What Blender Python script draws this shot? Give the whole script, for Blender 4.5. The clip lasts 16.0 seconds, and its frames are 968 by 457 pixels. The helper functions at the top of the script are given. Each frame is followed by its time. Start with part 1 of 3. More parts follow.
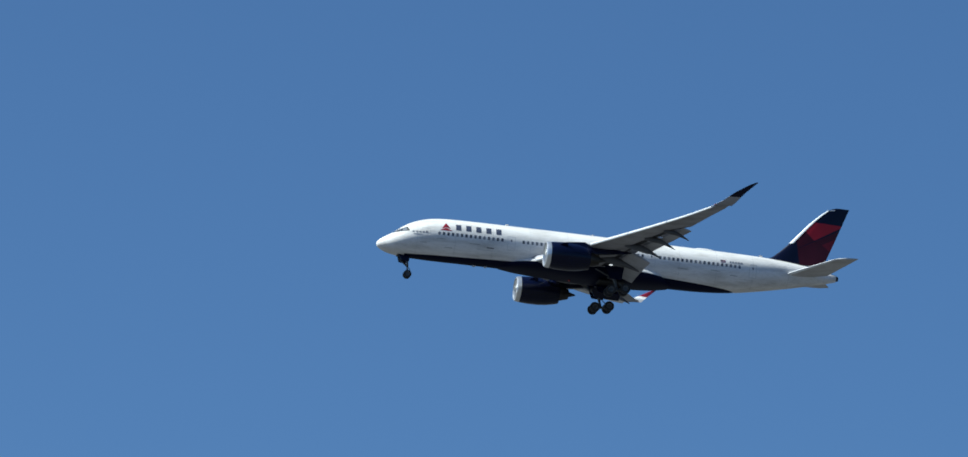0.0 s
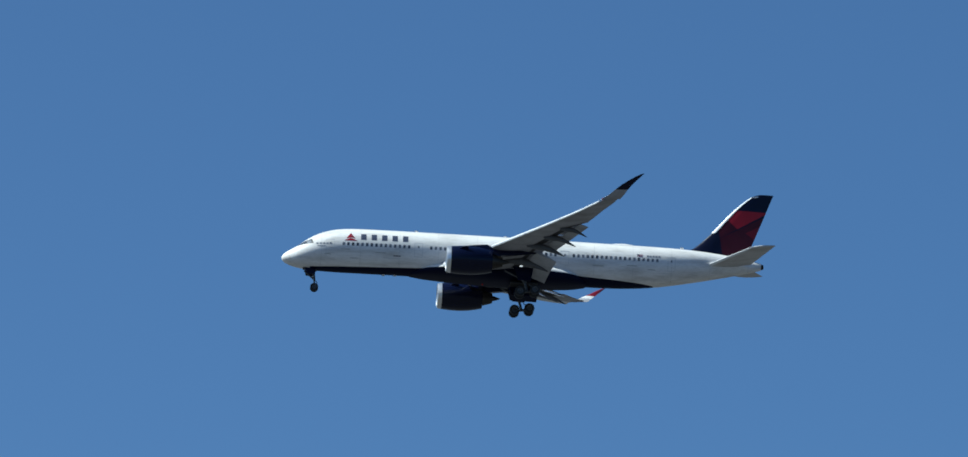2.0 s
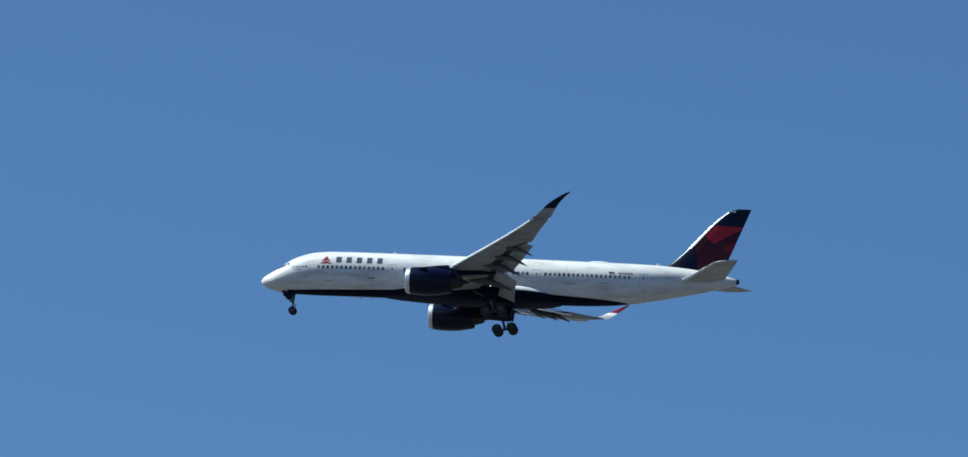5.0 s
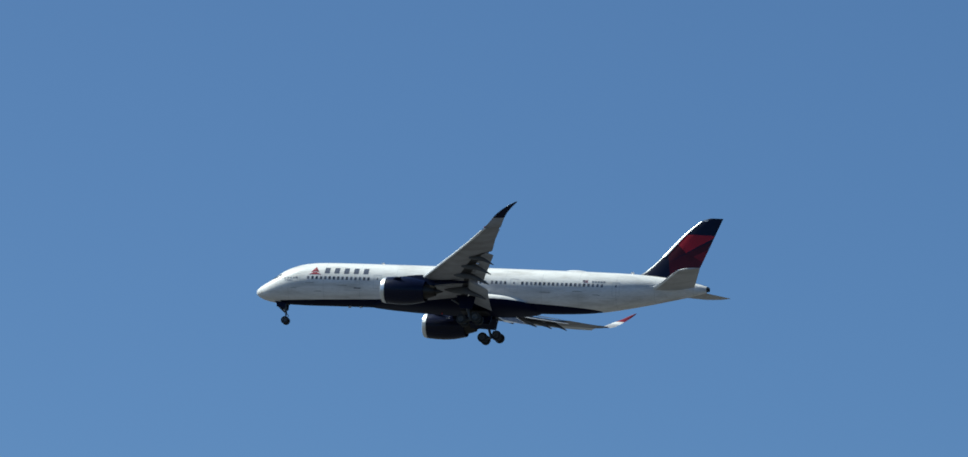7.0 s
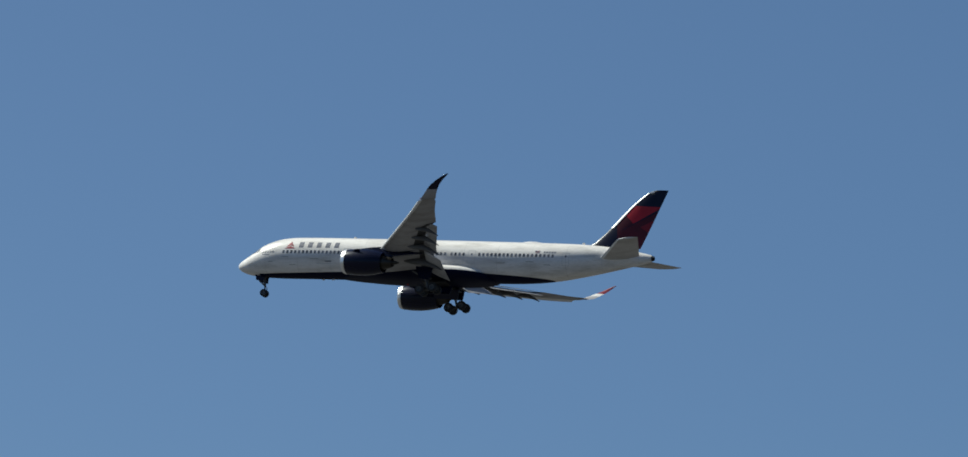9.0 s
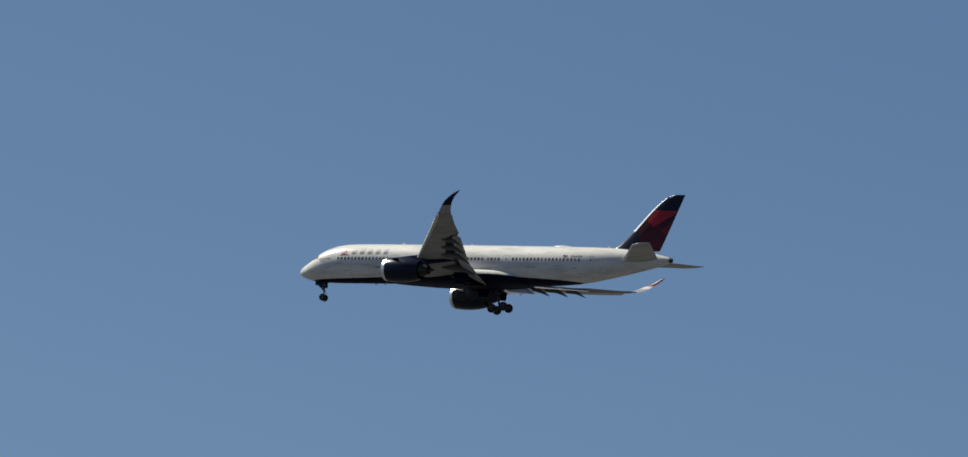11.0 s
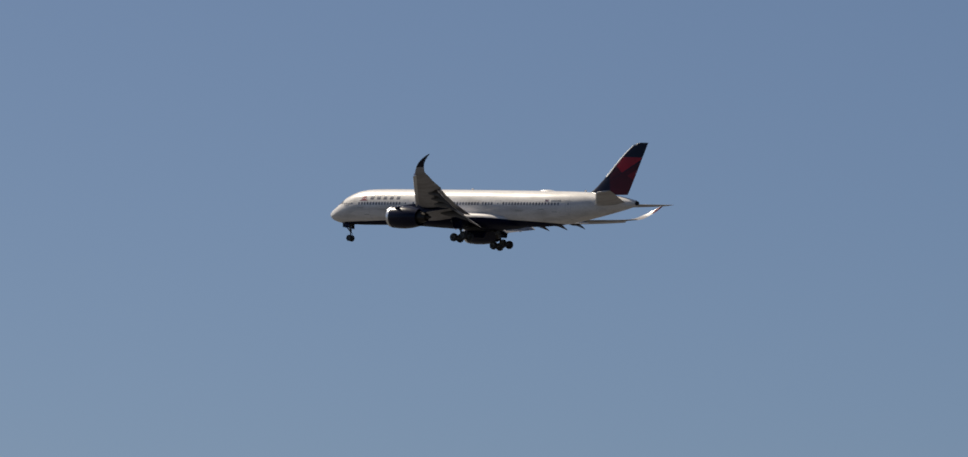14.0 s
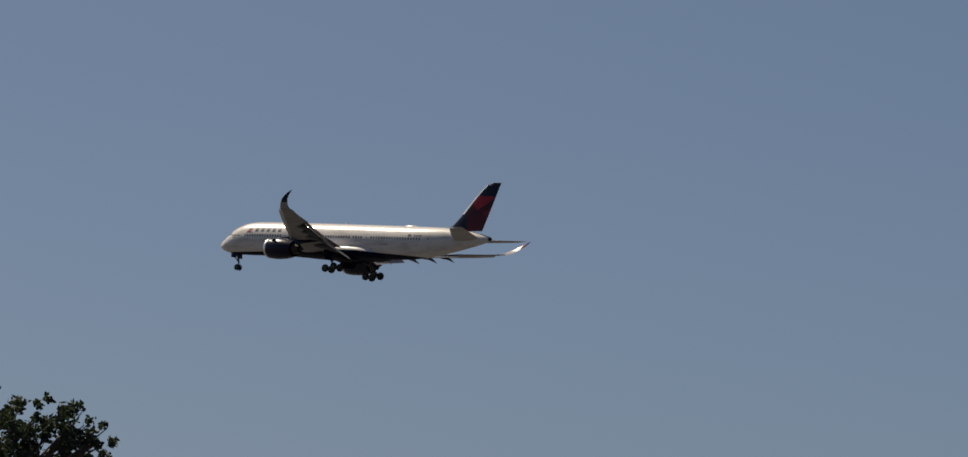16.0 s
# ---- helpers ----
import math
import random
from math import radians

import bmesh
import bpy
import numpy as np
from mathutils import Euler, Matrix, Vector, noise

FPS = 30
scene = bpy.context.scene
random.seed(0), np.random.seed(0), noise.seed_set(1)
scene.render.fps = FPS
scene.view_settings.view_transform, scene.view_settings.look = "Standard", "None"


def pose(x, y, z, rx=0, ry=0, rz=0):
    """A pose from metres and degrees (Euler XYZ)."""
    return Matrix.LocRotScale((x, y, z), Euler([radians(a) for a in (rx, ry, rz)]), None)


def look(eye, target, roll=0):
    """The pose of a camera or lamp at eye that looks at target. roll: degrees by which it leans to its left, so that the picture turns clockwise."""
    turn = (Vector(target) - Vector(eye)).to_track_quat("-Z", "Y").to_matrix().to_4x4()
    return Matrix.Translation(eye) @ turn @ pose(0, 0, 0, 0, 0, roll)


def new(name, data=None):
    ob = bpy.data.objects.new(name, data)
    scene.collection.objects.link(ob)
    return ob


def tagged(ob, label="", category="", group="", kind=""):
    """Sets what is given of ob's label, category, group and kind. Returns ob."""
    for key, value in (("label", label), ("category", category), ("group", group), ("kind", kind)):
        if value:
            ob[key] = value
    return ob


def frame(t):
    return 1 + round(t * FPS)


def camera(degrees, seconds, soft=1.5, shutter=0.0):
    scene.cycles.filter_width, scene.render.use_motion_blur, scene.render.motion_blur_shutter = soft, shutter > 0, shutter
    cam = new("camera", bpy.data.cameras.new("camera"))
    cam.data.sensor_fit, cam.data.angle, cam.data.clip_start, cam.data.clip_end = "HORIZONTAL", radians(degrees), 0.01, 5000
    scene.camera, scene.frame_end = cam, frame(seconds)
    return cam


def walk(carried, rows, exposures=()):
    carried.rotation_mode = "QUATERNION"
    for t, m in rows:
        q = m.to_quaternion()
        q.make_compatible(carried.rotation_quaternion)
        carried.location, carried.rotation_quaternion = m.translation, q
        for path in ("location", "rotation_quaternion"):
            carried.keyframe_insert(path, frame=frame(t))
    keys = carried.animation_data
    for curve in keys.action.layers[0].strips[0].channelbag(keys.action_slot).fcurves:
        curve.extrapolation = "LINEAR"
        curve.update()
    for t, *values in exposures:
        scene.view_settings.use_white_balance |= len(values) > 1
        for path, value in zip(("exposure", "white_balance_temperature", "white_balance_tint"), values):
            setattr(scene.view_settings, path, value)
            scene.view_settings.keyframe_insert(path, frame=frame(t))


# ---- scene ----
# ---------------------------------------------------------------- camera
EYE = Vector((0.0, 0.0, 1.6))
# seconds, then yaw to the left of +y, tilt and lean in degrees
AIM = [
    (0.0, -12.224, 11.023, -0.450),
    (0.5, -10.633, 10.988, -0.226),
    (1.0, -8.679, 10.900, 0.306),
    (1.5, -7.004, 10.728, 0.741),
    (2.0, -4.941, 10.859, 1.421),
    (2.5, -2.829, 10.952, 1.355),
    (3.0, -0.779, 10.841, 1.304),
    (3.5, 1.108, 10.757, 1.058),
    (3.7, 1.845, 10.698, 0.816),
    (4.0, 3.062, 10.619, 0.728),
    (4.5, 5.083, 10.479, 0.582),
    (5.0, 7.092, 10.327, 0.435),
    (5.5, 9.083, 10.165, 0.288),
    (5.8, 10.267, 10.062, 0.200),
    (6.0, 10.987, 10.039, 0.083),
    (6.5, 12.868, 9.943, -0.086),
    (7.0, 14.827, 9.725, -0.289),
    (7.5, 16.717, 9.364, -0.160),
    (8.0, 18.569, 9.156, -0.276),
    (8.5, 20.261, 8.956, -0.194),
    (9.0, 21.879, 8.729, -0.358),
    (9.5, 23.490, 8.503, -0.450),
    (10.0, 25.316, 8.311, -0.393),
    (10.5, 27.096, 8.118, -0.335),
    (11.0, 28.829, 7.925, -0.278),
    (11.5, 30.514, 7.732, -0.221),
    (11.8, 31.503, 7.617, -0.186),
    (12.0, 31.837, 7.532, -0.128),
    (12.5, 32.848, 7.341, -0.047),
    (13.0, 34.267, 6.822, 0.072),
    (13.5, 35.824, 6.440, -0.018),
    (14.0, 37.380, 6.266, -0.241),
    (14.5, 38.750, 6.056, -0.675),
    (15.0, 39.809, 5.930, -0.838),
    (15.5, 40.708, 5.870, -1.418),
    (15.6, 40.905, 5.852, -1.340),
    (15.7, 41.078, 5.834, -1.255),
    (15.8, 41.165, 5.816, -1.170),
    (16.0, 41.223, 5.780, -1.009),
]
# seconds, then heading, nose-up and bank of the airliner in degrees
FLIGHT = [
    (0.0, -1.440, 3.877, -2.750),
    (0.5, -1.369, 3.866, -2.854),
    (1.0, -1.251, 3.847, -2.810),
    (1.5, -1.139, 3.828, -2.854),
    (2.0, -1.091, 3.819, -3.097),
    (2.5, -1.048, 3.812, -3.196),
    (3.0, -1.013, 3.808, -3.406),
    (3.5, -0.999, 3.809, -3.708),
    (4.0, -1.045, 3.818, -3.811),
    (4.5, -1.092, 3.828, -3.803),
    (5.0, -1.140, 3.838, -3.796),
    (5.5, -1.188, 3.847, -3.788),
    (6.0, -1.229, 3.856, -3.902),
    (6.5, -1.237, 3.858, -4.439),
    (7.0, -1.240, 3.860, -4.803),
    (7.5, -1.257, 3.864, -4.760),
    (8.0, -1.268, 3.866, -4.951),
    (8.5, -1.275, 3.865, -5.606),
    (9.0, -1.295, 3.862, -6.489),
    (9.5, -1.297, 3.865, -6.549),
    (10.0, -1.298, 3.873, -6.083),
    (10.5, -1.300, 3.881, -5.616),
    (11.0, -1.301, 3.889, -5.132),
    (11.5, -1.302, 3.897, -4.646),
    (12.0, -1.288, 3.904, -4.193),
    (12.5, -1.210, 3.906, -3.979),
    (13.0, -1.092, 3.916, -3.237),
    (13.5, -0.942, 3.923, -2.644),
    (14.0, -0.759, 3.924, -2.347),
    (14.5, -0.555, 3.921, -2.389),
    (15.0, -0.472, 3.916, -2.751),
    (15.5, -0.378, 3.913, -2.945),
    (16.0, -0.301, 3.905, -3.278),
]


def aim(yaw, tilt, lean):
    turn = pose(0, 0, 0, 0, 0, yaw) @ pose(0, 0, 0, tilt) @ pose(0, 0, 0, 0, lean) @ pose(0, 0, 0, 90)
    return Matrix.Translation(EYE) @ turn


cam = camera(7.324, 16.0, soft=1.5)
# seconds, stops, kelvin, tint
EXPOSURES = [
    (0.0, 0.67, 5697, -5.4), (1.0, 0.60, 5624, -6.4), (2.0, 0.58, 5551, -7.5), (3.0, 0.57, 5478, -8.5),
    (3.5, 0.58, 5470, -8.3), (6.0, 0.57, 5725, -7.4), (6.5, 0.59, 5800, -7.3), (7.0, 0.53, 5835, -7.1),
    (7.5, 0.38, 5890, -6.6), (8.0, 0.31, 6035, -5.8), (8.5, 0.27, 6236, -4.9), (9.0, 0.30, 6378, -4.2),
    (9.5, 0.30, 6537, -3.5), (12.0, 0.05, 6782, 0.1), (13.0, 0.08, 6951, 2.4), (13.5, 0.09, 7231, 4.0),
    (14.0, 0.09, 7311, 5.7), (15.0, -0.14, 7532, 7.1), (15.5, -0.16, 7713, 6.8), (16.0, -0.18, 7864, 6.6),
]
walk(cam, [(t, aim(a, b, c)) for t, a, b, c in AIM], EXPOSURES)

# ---------------------------------------------------------------- sky and sun
SUN = Vector((-0.64, 0.07, 0.765)).normalized()
world = bpy.data.worlds.new("sky")
scene.world = world
world.use_nodes = True
wn = world.node_tree.nodes
sky = wn.new("ShaderNodeTexSky")
sky.sky_type, sky.sun_disc = "NISHITA", False
sky.sun_elevation = math.asin(SUN.z)
sky.sun_rotation = math.atan2(SUN.x, SUN.y)
sky.altitude, sky.air_density, sky.dust_density, sky.ozone_density = 1200, 0.6, 3.5, 8.0
wn["Background"].inputs["Strength"].default_value = 0.068
world.node_tree.links.new(sky.outputs["Color"], wn["Background"].inputs["Color"])

lamp = bpy.data.lights.new("sun", "SUN")
lamp.energy, lamp.angle, lamp.color = 5.3, radians(0.53), (1.0, 0.932, 0.882)
sun = new("sun", lamp)
sun.matrix_world = look(SUN * 200, (0, 0, 0))


# ---------------------------------------------------------------- materials
def material(name, rough=0.5, metal=0.0, coat=0.0):
    m = bpy.data.materials.new(name)
    m.use_nodes = True
    b = m.node_tree.nodes["Principled BSDF"]
    b.inputs["Roughness"].default_value = rough
    b.inputs["Metallic"].default_value = metal
    b.inputs["Coat Weight"].default_value = coat
    b.inputs["Coat Roughness"].default_value = 0.2
    return m, m.node_tree.nodes, m.node_tree.links, b


def mix(nodes, links, fac, a, b, mode="MIX"):
    n = nodes.new("ShaderNodeMix")
    n.data_type, n.blend_type = "RGBA", mode
    for socket, value in ((n.inputs[0], fac), (n.inputs[6], a), (n.inputs[7], b)):
        if isinstance(value, (int, float)):
            socket.default_value = value
        elif isinstance(value, tuple):
            socket.default_value = (*value, 1)
        else:
            links.new(value, socket)
    return n.outputs[2]


def sums(nodes, links, op, a, b=0.0):
    n = nodes.new("ShaderNodeMath")
    n.operation = op
    for socket, value in zip(n.inputs, (a, b)):
        if isinstance(value, (int, float)):
            socket.default_value = value
        else:
            links.new(value, socket)
    return n.outputs[0]


def axes(nodes, links):
    """The place on the airliner: aft of the nose, to starboard, up."""
    co = nodes.new("ShaderNodeTexCoord")
    sep = nodes.new("ShaderNodeSeparateXYZ")
    links.new(co.outputs["Object"], sep.inputs[0])
    return co.outputs["Object"], sums(nodes, links, "ADD", sep.outputs[0], MID), sep.outputs[1], sep.outputs[2]


def grime(nodes, links, co, colour, amount, size, stretch=(1, 1, 1)):
    """Dirt at two scales: broad soft streaks and fine specks."""
    place = nodes.new("ShaderNodeMapping")
    place.inputs["Scale"].default_value = stretch
    links.new(co, place.inputs[0])
    for scale, part_of in ((1 / size, 1.0), (7 / size, 0.5)):
        n = nodes.new("ShaderNodeTexNoise")
        n.inputs["Scale"].default_value = scale
        n.inputs["Detail"].default_value = 5
        links.new(place.outputs[0], n.inputs["Vector"])
        low = nodes.new("ShaderNodeMapRange")
        low.inputs["From Min"].default_value, low.inputs["From Max"].default_value = 0.45, 0.75
        low.inputs["To Max"].default_value = amount * part_of
        links.new(n.outputs["Fac"], low.inputs["Value"])
        colour = mix(nodes, links, low.outputs[0], colour, (0.30, 0.27, 0.22), "MULTIPLY")
    return colour


def plain(name, colour, rough=0.5, metal=0.0, coat=0.0, dirt=0.3, size=1.5, stretch=(0.3, 1, 1), bump=0.0):
    m, nodes, links, b = material(name, rough, metal, coat)
    co = nodes.new("ShaderNodeTexCoord").outputs["Object"]
    links.new(grime(nodes, links, co, colour, dirt, size, stretch), b.inputs["Base Color"])
    r = nodes.new("ShaderNodeTexNoise")
    r.inputs["Scale"].default_value = 2.0 / size
    links.new(co, r.inputs["Vector"])
    rr = nodes.new("ShaderNodeMapRange")
    rr.inputs["To Min"].default_value, rr.inputs["To Max"].default_value = rough * 0.8, min(1, rough * 1.25)
    links.new(r.outputs["Fac"], rr.inputs["Value"])
    links.new(rr.outputs[0], b.inputs["Roughness"])
    if bump:
        n = nodes.new("ShaderNodeBump")
        n.inputs["Strength"].default_value, n.inputs["Distance"].default_value = bump, 0.02
        links.new(r.outputs["Fac"], n.inputs["Height"])
        links.new(n.outputs[0], b.inputs["Normal"])
    return m


MID = 30.0      # the airliner's origin lies this far aft of its nose
NAVY = (0.002, 0.004, 0.022)
WHITE = (0.855, 0.82, 0.78)
RED = (0.33, 0.012, 0.026)
MAROON = (0.055, 0.004, 0.012)


def fuselage_paint():
    """White above, dark blue belly whose edge climbs to the wing and dips to a point behind it."""
    m, nodes, links, b = material("fuselage_paint", 0.34, 0.0, 1.0)
    b.inputs["Coat Roughness"].default_value = 0.13
    co, x, y, z = axes(nodes, links)
    edge = []
    for x0, x1, z0, z1 in ((5, 31, -2.24, -1.66), (36, 51.5, -1.70, -2.44)):
        r = nodes.new("ShaderNodeMapRange")
        for key, v in (("From Min", x0), ("From Max", x1), ("To Min", z0), ("To Max", z1)):
            r.inputs[key].default_value = v
        links.new(x, r.inputs["Value"])
        edge.append(r.outputs[0])
    top = sums(nodes, links, "MINIMUM", edge[0], edge[1])
    blue = sums(nodes, links, "LESS_THAN", z, top)
    blue = sums(nodes, links, "MULTIPLY", blue, sums(nodes, links, "GREATER_THAN", x, 3.9))
    blue = sums(nodes, links, "MULTIPLY", blue, sums(nodes, links, "LESS_THAN", x, 51.6))
    white = grime(nodes, links, co, WHITE, 0.42, 1.1, (0.2, 1, 1))
    # skin joints round the barrel
    wave = sums(nodes, links, "FRACT", sums(nodes, links, "DIVIDE", x, 5.3))
    seam = sums(nodes, links, "MULTIPLY", sums(nodes, links, "LESS_THAN", wave, 0.008), 0.35)
    white = mix(nodes, links, seam, white, (0.25, 0.25, 0.26))
    navy = grime(nodes, links, co, NAVY, 0.2, 2.0, (0.2, 1, 1))
    links.new(mix(nodes, links, blue, white, navy), b.inputs["Base Color"])
    # the belly is matt with soot
    links.new(sums(nodes, links, "MULTIPLY", sums(nodes, links, "SUBTRACT", 1.0, blue), 1.0), b.inputs["Coat Weight"])
    links.new(sums(nodes, links, "ADD", sums(nodes, links, "MULTIPLY", blue, 0.25), 0.34), b.inputs["Roughness"])
    b.inputs["Specular IOR Level"].default_value = 0.08
    # panels undulate a little, which breaks the sun's glint up
    wavy = nodes.new("ShaderNodeTexNoise")
    wavy.inputs["Scale"].default_value, wavy.inputs["Detail"].default_value = 0.7, 3
    links.new(co, wavy.inputs["Vector"])
    bump = nodes.new("ShaderNodeBump")
    bump.inputs["Strength"].default_value, bump.inputs["Distance"].default_value = 1.0, 0.05
    links.new(wavy.outputs["Fac"], bump.inputs["Height"])
    links.new(bump.outputs[0], b.inputs["Coat Normal"])
    return m


def fin_paint():
    """Dark blue with a red faceted emblem whose facets differ in shade."""
    m, nodes, links, b = material("fin_paint", 0.34, 0.0, 0.0)
    co, x, y, z = axes(nodes, links)
    # how far aft of the leading edge
    aft = sums(nodes, links, "SUBTRACT", x, sums(nodes, links, "ADD", sums(nodes, links, "MULTIPLY", z, FIN_SLOPE), FIN_FOOT))

    def above(v, a, k=0.0):
        """v is above the line a + k * aft"""
        return sums(nodes, links, "GREATER_THAN", v, sums(nodes, links, "ADD", sums(nodes, links, "MULTIPLY", aft, k), a))

    def both(*masks):
        out = masks[0]
        for one in masks[1:]:
            out = sums(nodes, links, "MULTIPLY", out, one)
        return out

    def no(mask):
        return sums(nodes, links, "SUBTRACT", 1.0, mask)

    under_top = no(above(z, 8.95, -0.02))
    bright2 = both(under_top, above(z, 7.8, -0.50), above(z, 2.1, 1.40))
    lower = both(under_top, above(z, 6.7, -0.90), no(both(above(z, 2.5, 1.17), no(above(z, 2.1, 1.40)))))
    facet = both(above(aft, 4.5), no(above(z, 0.42, 1.17)), above(z, 7.6, -0.39))
    colour = mix(nodes, links, lower, NAVY, MAROON)
    colour = mix(nodes, links, facet, colour, (0.15, 0.007, 0.018))
    colour = mix(nodes, links, bright2, colour, RED)
    links.new(grime(nodes, links, co, colour, 0.25, 1.5), b.inputs["Base Color"])
    b.inputs["Specular IOR Level"].default_value = 0.3
    return m


FIN_FOOT, FIN_SLOPE = 53.05, 0.945
M_SKIN = fuselage_paint()
M_FIN = fin_paint()
M_WING = plain("wing_grey_paint", (0.385, 0.38, 0.40), 0.5, 0.0, 0.0, 0.5, 1.6)
M_FLAP = plain("flap_grey_paint", (0.41, 0.41, 0.43), 0.5, 0.0, 0.0, 0.4, 1.0)
M_TAIL = plain("tailplane_pale_paint", (0.56, 0.55, 0.55), 0.45, 0.0, 0.0, 0.4, 1.4)
for dull in (M_WING, M_FLAP, M_TAIL):
    dull.node_tree.nodes["Principled BSDF"].inputs["Specular IOR Level"].default_value = 0.12
M_DARK = plain("fairing_dark_grey", (0.10, 0.10, 0.105), 0.5, 0.0, 0.0, 0.4, 0.8)
M_WHITE = plain("gloss_white_paint", WHITE, 0.30, 0.0, 0.5, 0.2, 1.5)
M_NAVY = plain("gloss_navy_paint", NAVY, 0.24, 0.0, 0.0, 0.2, 1.0)
M_NAVY.node_tree.nodes["Principled BSDF"].inputs["Specular IOR Level"].default_value = 0.28
M_RED = plain("gloss_red_paint", RED, 0.32, 0.0, 1.0, 0.2, 1.0)
M_CRIMSON = plain("crimson_paint", (0.20, 0.010, 0.024), 0.3, 0.0, 0.35, 0.2, 1.0)
M_LIP = plain("bare_aluminium", (0.87, 0.87, 0.87), 0.3, 0.88, 0.0, 0.15, 0.8)
M_EDGE = plain("bright_leading_edge", (0.84, 0.84, 0.84), 0.35, 0.25, 0.0, 0.1, 1.0)
# near-black that stands for the shade in the flap cove
M_COVE_SHADE = plain("flap_cove_primer", (0.028, 0.028, 0.03), 0.7, 0.0, 0.0, 0.3, 0.8)
M_TITAN = plain("heat_stained_titanium", (0.07, 0.065, 0.06), 0.45, 1.0, 0.0, 0.5, 0.6)
M_GEAR = plain("gear_grey_enamel", (0.10, 0.105, 0.11), 0.5, 0.2, 0.0, 0.5, 0.3)
M_TYRE = plain("tyre_rubber", (0.022, 0.022, 0.023), 0.8, 0.0, 0.0, 0.3, 0.2)
M_BLACK = plain("black_void", (0.01, 0.01, 0.011), 0.6, 0.0, 0.0, 0.1, 0.5)
M_FAINT = plain("faint_grey_lettering", (0.22, 0.23, 0.26), 0.4, 0.0, 0.2, 0.1, 0.5)
M_INK = plain("slate_blue_lettering", (0.06, 0.07, 0.11), 0.34, 0.0, 1.0, 0.1, 0.5)
M_STAIN = plain("grey_stain", (0.33, 0.32, 0.30), 0.6, 0.0, 0.0, 0.5, 0.4)
M_LINE = plain("grey_seam", (0.60, 0.59, 0.57), 0.5, 0.0, 0.0, 0.1, 0.5)


def glass_dark():
    m, nodes, links, b = material("dark_cabin_glass", 0.2, 0.0, 1.0)
    n = nodes.new("ShaderNodeObjectInfo")
    links.new(mix(nodes, links, n.outputs["Random"], (0.045, 0.05, 0.06), (0.20, 0.21, 0.23)), b.inputs["Base Color"])
    return m


def lens(name, colour, strength):
    m, nodes, links, b = material(name, 0.15)
    b.inputs["Base Color"].default_value = (*colour, 1)
    b.inputs["Emission Color"].default_value = (*colour, 1)
    b.inputs["Emission Strength"].default_value = strength
    return m


M_GLASS = glass_dark()
M_RED_LIGHT = lens("red_lens", (0.25, 0.015, 0.015), 0.08)
M_GREEN_LIGHT = lens("green_lens", (0.2, 0.55, 0.08), 0.4)


def leaf_material():
    m, nodes, links, b = material("broad_leaves", 0.7)
    g = nodes.new("ShaderNodeNewGeometry")
    c = nodes.new("ShaderNodeTexCoord")
    n = nodes.new("ShaderNodeTexNoise")
    n.inputs["Scale"].default_value = 0.8
    links.new(c.outputs["Object"], n.inputs["Vector"])
    one = mix(nodes, links, g.outputs["Random Per Island"], (0.022, 0.038, 0.022), (0.075, 0.095, 0.065))
    links.new(mix(nodes, links, n.outputs["Fac"], one, (0.045, 0.058, 0.036)), b.inputs["Base Color"])
    t = nodes.new("ShaderNodeBsdfTranslucent")
    t.inputs["Color"].default_value = (0.06, 0.085, 0.03, 1)
    s = nodes.new("ShaderNodeMixShader")
    s.inputs[0].default_value = 0.2
    links.new(b.outputs[0], s.inputs[1])
    links.new(t.outputs[0], s.inputs[2])
    links.new(s.outputs[0], nodes["Material Output"].inputs["Surface"])
    return m


def ground_material():
    m, nodes, links, b = material("dry_grass_and_earth", 0.9)
    co = nodes.new("ShaderNodeTexCoord").outputs["Object"]
    colour = (0.042, 0.038, 0.041)
    for scale, other in ((0.004, (0.035, 0.036, 0.033)), (0.05, (0.076, 0.069, 0.073)), (1.7, (0.031, 0.034, 0.029))):
        n = nodes.new("ShaderNodeTexNoise")
        n.inputs["Scale"].default_value, n.inputs["Detail"].default_value = scale, 6
        links.new(co, n.inputs["Vector"])
        r = nodes.new("ShaderNodeMapRange")
        r.inputs["From Min"].default_value, r.inputs["From Max"].default_value = 0.42, 0.62
        links.new(n.outputs["Fac"], r.inputs["Value"])
        colour = mix(nodes, links, r.outputs[0], colour, other)
    links.new(colour, b.inputs["Base Color"])
    return m


M_BARK = plain("grey_brown_bark", (0.13, 0.10, 0.075), 0.9, 0.0, 0.0, 0.6, 0.3, (1, 1, 0.2), 0.6)


# ---------------------------------------------------------------- building helpers
def finish(ob, smooth=38):
    ob.data.shade_smooth()
    ob.data.set_sharp_from_angle(angle=radians(smooth))
    return ob


def part(name, bm, mats, parent, label="", place=None):
    """One bmesh as one mesh object under a thing or a part."""
    bmesh.ops.recalc_face_normals(bm, faces=bm.faces)
    me = bpy.data.meshes.new(name)
    bm.to_mesh(me)
    bm.free()
    for m in mats if isinstance(mats, (list, tuple)) else [mats]:
        me.materials.append(m)
    ob = new(name, me)
    ob.parent = parent
    if place:
        ob.matrix_basis = place
    finish(ob)
    return tagged(ob, label)


